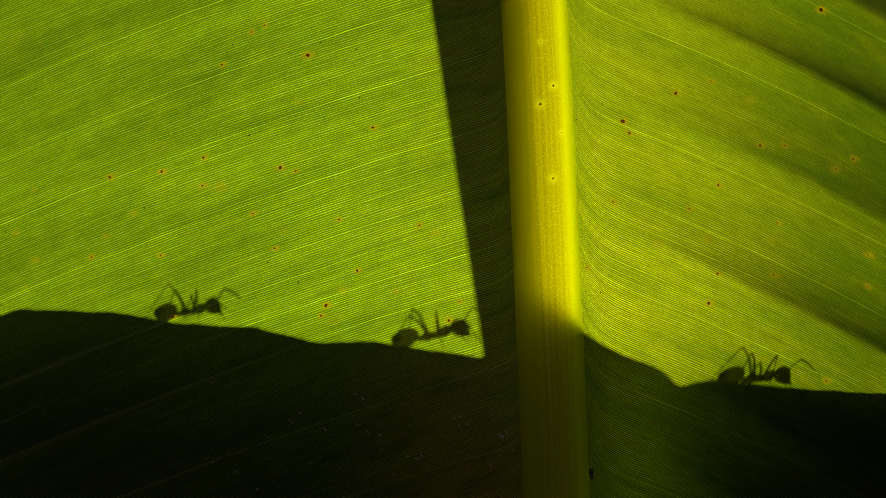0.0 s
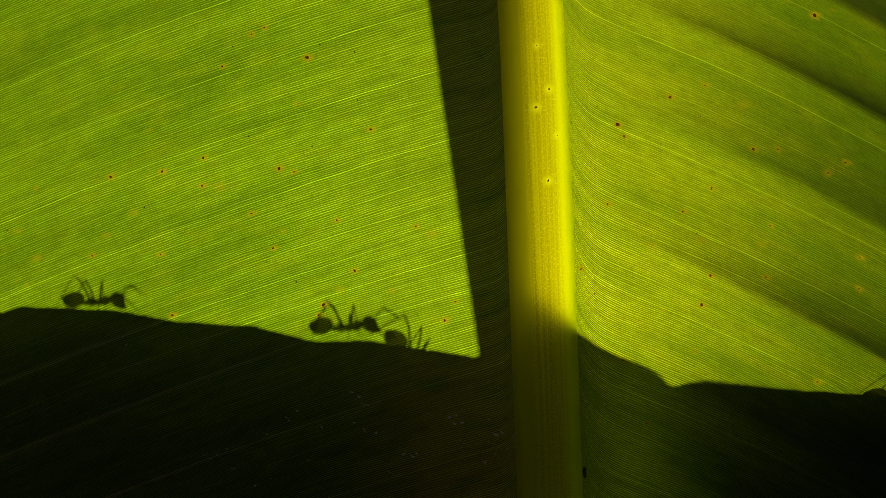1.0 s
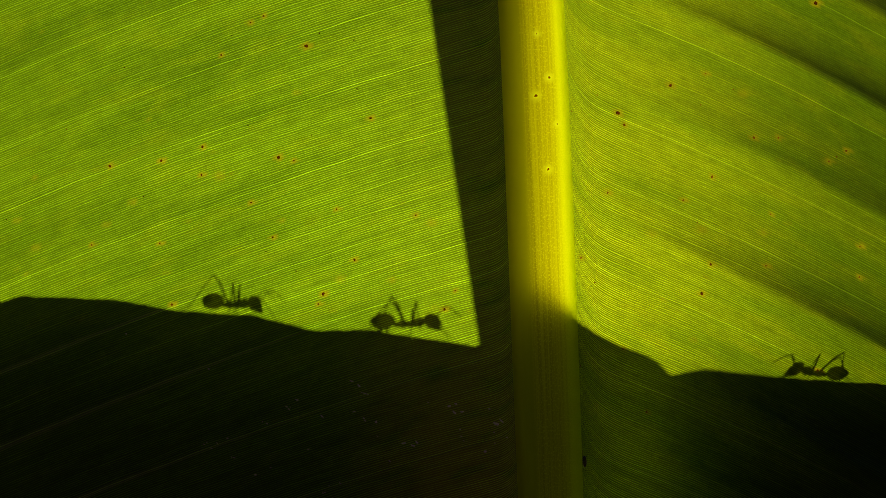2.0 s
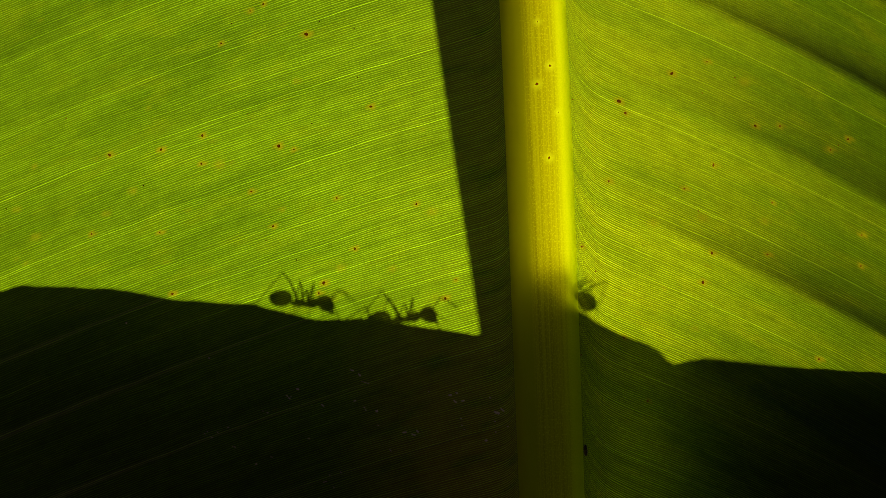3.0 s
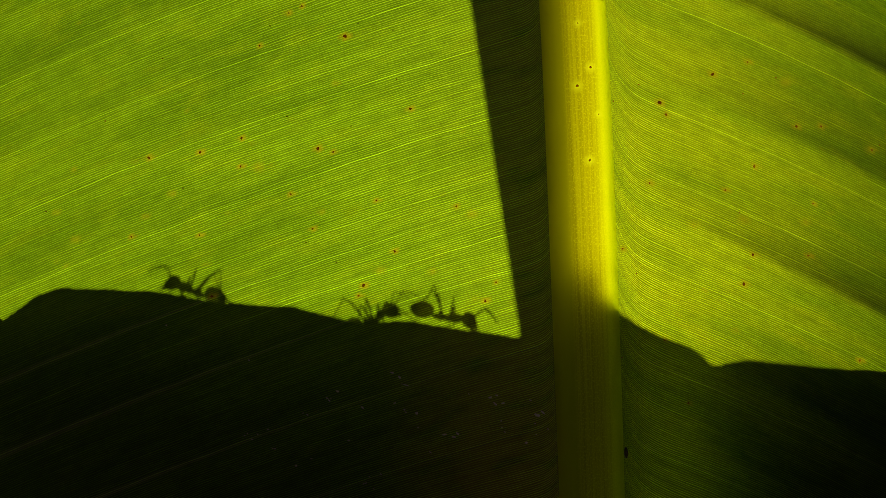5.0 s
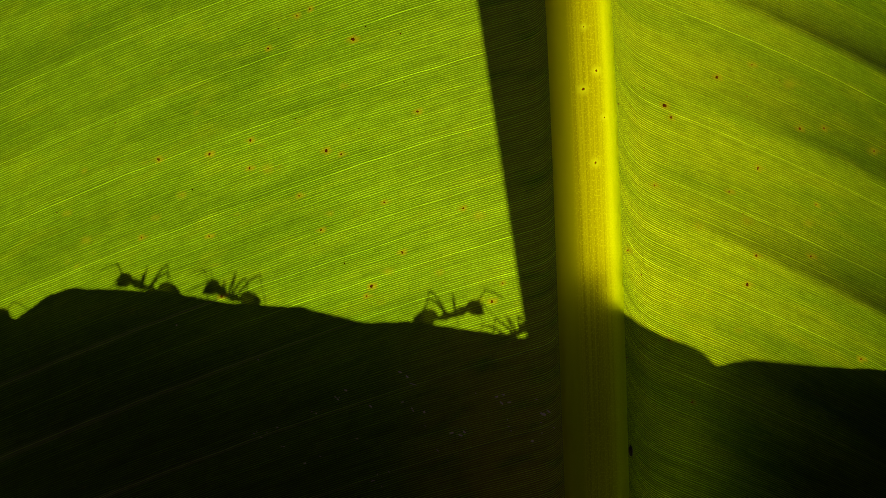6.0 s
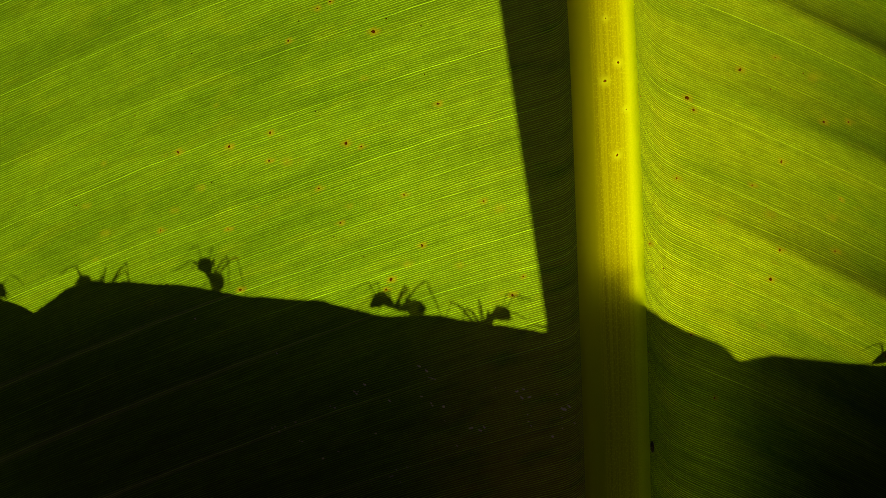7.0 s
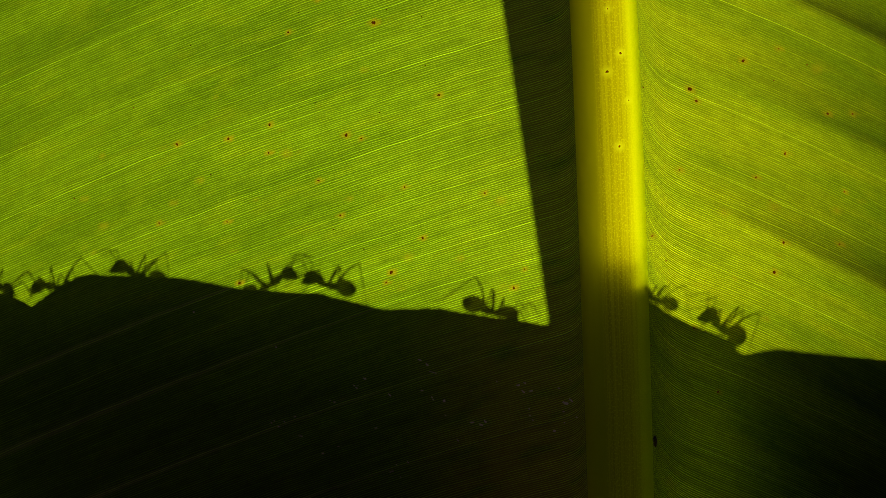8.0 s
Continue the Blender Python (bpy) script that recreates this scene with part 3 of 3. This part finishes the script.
def shade_leaf():
    leaf = new("hanging_leaf")
    tagged(leaf, "dark thick leaf hanging behind, ants walking along its margin", "leaf", kind="thing")
    a = np.arange(-400, 1901, 2.5)
    ragged = np.array([noise.noise((x * 0.035, 0.3, 0.0)) * 2.0 + noise.noise((x * 0.15, 5.0, 0.0)) * 1.8 + noise.noise((x * 0.42, 9.0, 0.0)) * 2.6 * min(1, max(0.25, (420 - x) / 200)) for x in a])
    top = behind(a, edge_g(a) + ragged)
    s = np.array(SUN)
    # a ledge added along the light to keep stray sky out, then the blade falling from it
    inward = (0.004 + 0.007 * np.clip((700 - a) / 500, 0, 1))[:, None]
    ledge = [top - s * inward, top - s * (inward - 0.0008), top, top + s * 0.0025, top + s * 0.0032]
    ledge[0] = ledge[0] - [0, 0, 0.0004]
    mid = (a - 750) / 1150
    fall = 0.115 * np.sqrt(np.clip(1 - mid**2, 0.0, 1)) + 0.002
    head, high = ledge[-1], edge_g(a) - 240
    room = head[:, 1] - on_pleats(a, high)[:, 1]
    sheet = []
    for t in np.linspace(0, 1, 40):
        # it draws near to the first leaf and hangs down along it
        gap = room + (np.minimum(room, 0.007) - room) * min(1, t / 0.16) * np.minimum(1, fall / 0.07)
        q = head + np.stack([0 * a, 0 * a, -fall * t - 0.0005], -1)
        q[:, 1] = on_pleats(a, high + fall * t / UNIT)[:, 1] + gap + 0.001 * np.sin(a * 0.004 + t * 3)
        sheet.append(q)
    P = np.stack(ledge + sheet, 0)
    T = P + np.array([0, 0.0005, -0.0006])
    shell = np.concatenate([P, T[::-1]], 0)
    # shifted so the brightest strip of colour lights the shaded midrib
    uv = np.stack(np.broadcast_arrays(a[None, :] - 1005, np.arange(len(shell))[:, None] * 40.0), -1)
    # d is bent here so the shade darkens downward and to the left
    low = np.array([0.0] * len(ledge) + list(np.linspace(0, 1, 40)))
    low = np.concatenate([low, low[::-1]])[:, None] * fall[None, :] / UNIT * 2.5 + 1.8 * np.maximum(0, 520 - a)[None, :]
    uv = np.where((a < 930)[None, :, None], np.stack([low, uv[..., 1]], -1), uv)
    ring, ring_uv = np.concatenate([shell, shell[:1]], 0), np.concatenate([uv, uv[:1]], 0)
    cut = int(np.searchsorted(a, 930))
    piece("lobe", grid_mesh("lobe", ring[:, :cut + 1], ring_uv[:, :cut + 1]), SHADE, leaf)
    piece("lobe", grid_mesh("lobe", ring[:, cut:], ring_uv[:, cut:]), BRIGHTER_SHADE, leaf, "lobe coloured to let more green light through and brighten the shade")
    # an unseen stalk, added to throw the straight band of shade beside the midrib
    g = np.linspace(640, -1500, 40)
    left, right = 765 + np.maximum(g, -250) * 93 / 632, 930 + np.maximum(g, -250) * 0.045
    pts = [tuple(behind((l + r) / 2, max(k, -1000.0)) + np.array(SUN) * 0.014 + np.array([0, 0, max(0, -1000 - k) * UNIT])) for l, r, k in zip(left, right, g)]
    radii = list((right - left) / 2 * UNIT)
    end, way = np.array(pts[-1]), np.array(pts[-1]) - np.array(pts[-2])
    arch = bow(end, way / np.linalg.norm(way) * 0.5, (-0.45, 0.35, -0.03), (-0.1, 0.1, -1.2), 50)[1:]
    pts, radii = pts + [tuple(q) for q in arch], radii + list(np.linspace(radii[-1], 0.016, len(arch)))
    piece("petiole", tube_mesh("petiole", pts, radii, 20), STALK, leaf, "unseen stout tapering leaf stalk, added to cast the straight shade band")
    return leaf


shade_leaf()


# ---- ants ----
def limb(name, pts, radii):
    return tube_mesh(name, [[q * MM for q in p] for p in pts], [r * MM for r in radii], 7)


# hip, side, reach ahead and height of the knee of each leg, in millimetres
LEGS = [(0.75, 1, 2.4, 1.9), (0.2, 1, 0.5, 2.9), (-0.3, 1, -3.3, 3.45), (0.75, -1, 2.0, 1.7), (0.2, -1, -0.6, 2.3), (-0.3, -1, -2.6, 2.9)]


def knee(leg):
    """The knee's place from the hip, in millimetres."""
    x, s, ahead, high = leg
    return ahead * 0.60, s * 1.15, high - 1.0


def build_ant():
    """A long-legged ant, 7 mm: x ahead, z up, standing on z = 0."""
    ant = new("ant")
    tagged(ant, "slender reddish-brown long-legged ant on the leaf margin", "ant", "ants on the leaf margin", "thing")
    piece("thorax", blob([((0.78, 0, 1.28), (0.56, 0.40, 0.42), -12), ((-0.1, 0, 1.12), (0.62, 0.30, 0.27), 8), ((-0.75, 0, 1.12), (0.46, 0.36, 0.36), 14)]), ANT, ant)
    piece("waist", blob([((-1.28, 0, 1.05), (0.28, 0.15, 0.22), 0), ((-1.55, 0, 1.1), (0.25, 0.1, 0.1), 0)]), ANT, ant)
    piece("gaster", blob([((-2.55, 0, 1.30), (1.14, 0.78, 0.72), -6), ((-3.32, 0, 1.36), (0.48, 0.44, 0.38), -6)]), ANT, ant, "plump oval hind body")
    head = piece("head", blob([((1.93, 0, 1.38), (0.76, 0.72, 0.64), 28), ((2.28, 0, 1.16), (0.60, 0.56, 0.48), 38)]), ANT, ant)
    for s in (-1, 1):
        piece("mandible", limb("mandible", [(2.45, s * 0.3, 0.95), (2.75, s * 0.3, 0.72), (2.95, s * 0.05, 0.6)], [0.16, 0.13, 0.03]), ANT, head)
        piece("antenna", limb("antenna", [(2.3, s * 0.25, 1.6), (2.7, s * 0.6, 2.2), (3.1, s * 0.8, 2.65), (3.9, s * 0.9, 2.3), (4.7, s * 1.0, 1.7)], [0.06, 0.055, 0.06, 0.05, 0.04]), ANT, head)
    for k in LEGS:
        x, s, ahead, high = k
        kx, ky, kz = knee(k)
        leg = piece("leg", limb("leg", [(0, 0, 0), (kx * 0.2, ky * 0.25, 0.30), (kx * 0.62, ky * 0.65, kz * 0.72), (kx, ky, kz)], [0.10, 0.125, 0.10, 0.07]), ANT, ant)
        leg.matrix_basis = pose(x * MM, s * 0.25 * MM, 1.0 * MM)
        shin = piece("shin", limb("shin", [(0, 0, 0), (ahead * 0.22, s * 0.5, -0.42 * high), (ahead * 0.44, s * 0.95, -0.86 * high), (ahead * 0.56, s * 1.1, -0.97 * high), (ahead * 0.70, s * 1.25, -0.995 * high)],
                                   [0.055, 0.062, 0.045, 0.034, 0.022]), ANT, leg)
        shin.matrix_basis = pose(kx * MM, ky * MM, kz * MM)
    return ant


# each ant: heading (1 right, -1 left), then rows of seconds, place along the margin, sinking over the edge, nose up and turn aside in degrees
ANTS = [
    (1, [(0, 338, 2, 10, -5), (0.2, 374, 0, 6, -2), (0.4, 462, 2, 6, 0), (0.5, 503, 2, 7, 2), (0.6, 544, 2, 4, 0), (0.8, 588, 1, 2, -5), (1, 622, 0, 1, -9), (1.2, 645, 6, 2, -9), (2.3, 764, 1, 9, -5), (2.5, 752, 12, 4, 17), (2.7, 742, 19, 1, 8), (3, 721, 14, 13, -5), (3.3, 782, 13, 8, 8), (3.5, 792, 26, -16, 17), (3.6, 789, 29, -25, 18), (3.9, 752, 38, -33, 21), (4, 758, 46, -34, 22), (4.1, 770, 50, -30, 0), (4.3, 800, 90, -20, 0), (8, 820, 140, 0, 0)]),
    (1, [(0, 775, -3, 15, -6), (0.2, 754, -3, 24, -5), (0.4, 743, -3, 16, -5), (0.5, 739, -1, 8, -5), (0.6, 733, -2, -6, 0), (0.8, 734, 13, -17, 10), (1, 735, 42, -19, 19), (1.2, 743, 46, -23, 32), (1.6, 716, 88, -33, 27), (2.3, 653, 64, -24, 18), (8, 755, 140, -20, 0)]),
    (1, [(0, -60, 14, 0, 0), (0.2, -20, 30, 0, 0), (0.4, 50, 42, 0, 0), (0.5, 72, 40, 0, 0), (0.6, 92, 24, 0, 0), (0.8, 132, 13, 4, 0), (1, 172, 10, 2, 5), (1.2, 207, 17, -3, 22), (2.3, 498, 3, 2, 19), (2.5, 515, -1, 1, 8), (2.7, 530, -3, -1, 8), (3, 540, 1, 2, 10), (3.3, 564, 5, -2, 6), (3.5, 597, 7, -1, 3), (3.6, 616, 8, 0, 1), (3.9, 645, 5, 8, -6), (4, 650, 5, 7, -8), (4.2, 656, 2, 5, -8), (4.5, 672, 1, 2, -7), (4.7, 687, 7, -6, 2), (5.8, 815, 10, 0, 0), (6, 850, 10, -6, 0), (6.2, 872, 40, -10, 0), (6.5, 900, 70, 0, 0), (8, 910, 130, 0, 0)]),
    (1, [(0, -350, 60, 0, 0), (2.6, -300, 40, 0, 0), (2.9, -160, 40, 0, 0), (3.1, 40, 44, 0, 0), (3.3, 186, 24, 16, 0), (3.5, 220, 32, 23, -4), (3.6, 240, 34, 22, 0), (3.9, 345, 44, 12, 9), (4.2, 433, 41, 11, 19), (4.5, 515, 26, 21, 28), (4.7, 553, 23, 18, 28), (5.8, 723, 10, 12, 7), (6, 727, -1, 18, -5), (6.1, 729, 1, 21, -1), (6.4, 742, 11, 5, 11), (6.5, 743, 14, 5, 15), (6.7, 753, 17, 9, 18), (7, 747, 23, 23, 23), (7.3, 717, 19, 31, 20), (7.5, 718, 17, 26, 18), (7.6, 722, 17, 24, 21), (7.8, 746, 12, 4, 26), (8, 754, 16, -6, 32)]),
    (-1, [(0, 640, 140, 0, 0), (3.2, 600, 110, 0, 0), (3.6, 505, 50, 0, 0), (3.9, 440, 18, 22, 0), (4, 436, 6, 19, 5), (4.2, 427, 4, 11, 0), (4.5, 344, 12, -3, -8), (4.7, 296, 12, 4, 8), (5.8, 169, 14, 8, 3), (6, 159, 17, 9, -7), (6.1, 160, 19, 12, -7), (6.4, 128, 31, 7, -6), (6.5, 135, 30, 10, -6), (6.7, 132, 25, 14, -5), (7, 52, 34, 9, -5), (7.3, 16, 27, 12, -15), (7.5, -12, 29, 14, -22), (7.6, -21, 27, 17, -22), (8, -20, 23, 26, -23)]),
    (1, [(0, -380, 80, 0, 0), (3.9, -60, 36, 0, 0), (4.2, 20, 40, 0, 0), (4.5, 140, 31, 15, 4), (4.7, 198, 24, 16, 3), (5.1, 300, 60, 0, 0), (5.6, 340, 130, 0, 0), (8, 340, 140, 0, 0)]),
    (-1, [(0, 520, 140, 0, 0), (5, 480, 120, 0, 0), (5.4, 400, 50, 0, 10), (5.8, 315, 19, 1, 18), (6, 313, 10, 7, 22), (6.1, 307, 10, 11, 25), (6.4, 238, 11, 3, 41), (6.5, 238, 11, 6, 44), (6.7, 239, 4, 11, 53), (7, 247, -4, 15, 66), (7.3, 215, 3, 10, 45), (7.5, 177, 15, 3, 28), (7.6, 154, 22, 0, 23), (8, 114, 19, 12, 17)]),
    (-1, [(0, 720, 140, 0, 0), (6.2, 700, 120, 0, 0), (6.6, 660, 50, 0, 0), (6.8, 632, 16, 4, 0), (7, 579, 5, 6, 33), (7.3, 508, 7, -2, 25), (7.5, 510, 8, -5, 20), (7.6, 510, 7, -6, 23), (8, 453, 5, 5, 35)]),
    (1, [(0, 360, 140, 0, 0), (6.3, 340, 120, 0, 0), (6.8, 370, 80, 0, 0), (7.1, 390, 70, 0, 0), (7.3, 420, 38, 6, 0), (7.5, 416, 32, 19, 12), (7.6, 411, 29, 19, 10), (8, 367, 8, 26, 3)]),
    (1, [(0, -300, 80, 0, 0), (5.4, -260, 30, 0, 0), (5.8, -165, 30, 0, 0), (6, -124, 40, 25, 3), (6.1, -109, 40, 24, 2), (6.4, -113, 31, 23, 2), (6.5, -121, 29, 23, 2), (6.7, -127, 32, 21, 0), (7, -168, 25, 18, -2), (7.4, -180, 16, 0, 0), (8, -150, 16, 0, 0)]),
    (1, [(0, 1327, 17, 6, -4), (0.2, 1404, 18, 0, -4), (0.4, 1469, 26, -4, -5), (0.5, 1494, 32, -6, -5), (0.6, 1510, 30, 0, 0), (0.8, 1545, 20, 0, 0), (1, 1600, 24, 0, 0), (1.4, 1700, 24, 0, 0), (8, 1800, 60, 0, 0)]),
    (-1, [(0, 1840, 40, 0, 0), (1.2, 1650, 18, 0, 0), (2, 1445, 10, 0, 0), (2.3, 1352, 9, 1, 0), (2.5, 1231, 1, 8, 10), (2.7, 1115, 8, 3, 29), (2.8, 1069, 12, 5, 38), (2.9, 1037, 1, 0, 45), (3, 999, 7, -5, 52), (3.1, 960, 44, 0, 0), (3.4, 930, 70, 0, 0), (8, 940, 60, 0, 0)]),
    (-1, [(0, 1850, 40, 0, 0), (6.4, 1720, 14, 0, 0), (7, 1480, 10, 0, 0), (7.2, 1407, 10, 0, 0), (7.4, 1336, 16, 6, 0), (7.5, 1281, 11, 8, 27), (7.6, 1234, 11, 10, 30), (7.8, 1167, 7, 9, 37), (8, 1140, 9, 4, 43)]),
    (-1, [(0, 1200, 130, 0, 0), (7, 1180, 110, 0, 0), (7.5, 1100, 90, 0, 0), (7.8, 1040, 30, 0, 0), (8, 1029, 11, -8, 44)]),
]
SIZES = [1.06, 1.15, 1.05, 1.06, 1.05, 1.0, 1.05, 1.05, 1.0, 1.05, 1.12, 1.0, 1.0, 0.8]


def ant_pose(heading, a, sink, nose, aside):
    """An ant on the margin at the step a, upright against the light."""
    base = behind(np.array([a]), edge_g(np.array([a])) + sink)[0]
    two = np.array([a - 45.0, a + 45.0])
    p, q = behind(two, edge_g(two))
    ahead = Vector(q - p).normalized() * heading
    slope = math.atan2(edge_g(two)[1] - edge_g(two)[0], 90.0)
    normal = Vector((math.sin(slope), 0, math.cos(slope)))
    up = normal - SUN * SUN.dot(normal)
    up = (up - ahead * ahead.dot(up)).normalized()
    side = up.cross(ahead).normalized()
    m = Matrix((ahead, side, up)).transposed().to_4x4()
    return Matrix.Translation(base) @ m @ pose(0, 0, 0, 0, 0, aside) @ pose(0, 0, 0, 0, -nose, 0)


first = build_ant()
troop = [first] + [copy_thing(first, Matrix()) for _ in ANTS[1:]]
for ant, size in zip(troop, SIZES):
    ant.scale = (size, size, size)


def motions():
    times = [round(0.1 * k, 1) for k in range(81)]
    for number, (ant, (heading, rows)) in enumerate(zip(troop, ANTS)):
        r = np.array(rows, float)
        track = [[float(np.mean([np.interp(min(max(t + h, 0), 8), r[:, 0], r[:, c]) for h in (-0.05, 0, 0.05)])) for c in (1, 2, 3, 4)] for t in times]
        walk(ant, [(t, ant_pose(heading, *w)) for t, w in zip(times, track)])
        gone = np.concatenate([[0], np.cumsum(np.abs(np.diff([w[0] for w in track])))]) / 115 * 2 * math.pi + number * 1.7
        legs = sorted((o for o in ant.children if o.name.startswith("leg")), key=lambda o: o.name)
        for k, leg in enumerate(legs):
            x, s, ahead, high = LEGS[k]
            turn = math.pi * ((k % 3 + k // 3) % 2)
            walk(leg, [(t, pose(x * MM, s * 0.25 * MM, 1.0 * MM, s * 9 * max(0, math.cos(g + turn)), 0, -s * 18 * math.sin(g + turn))) for t, g in zip(times, gone)])
            bend = [8 * math.sin(g + turn) - 12 * max(0, math.cos(g + turn)) for g in gone]
            way = 1 if ahead > 0 else -1
            walk(leg.children[0], [(t, pose(*[q * MM for q in knee(LEGS[k])], 0, way * b, 0)) for t, b in zip(times, bend)])


motions()
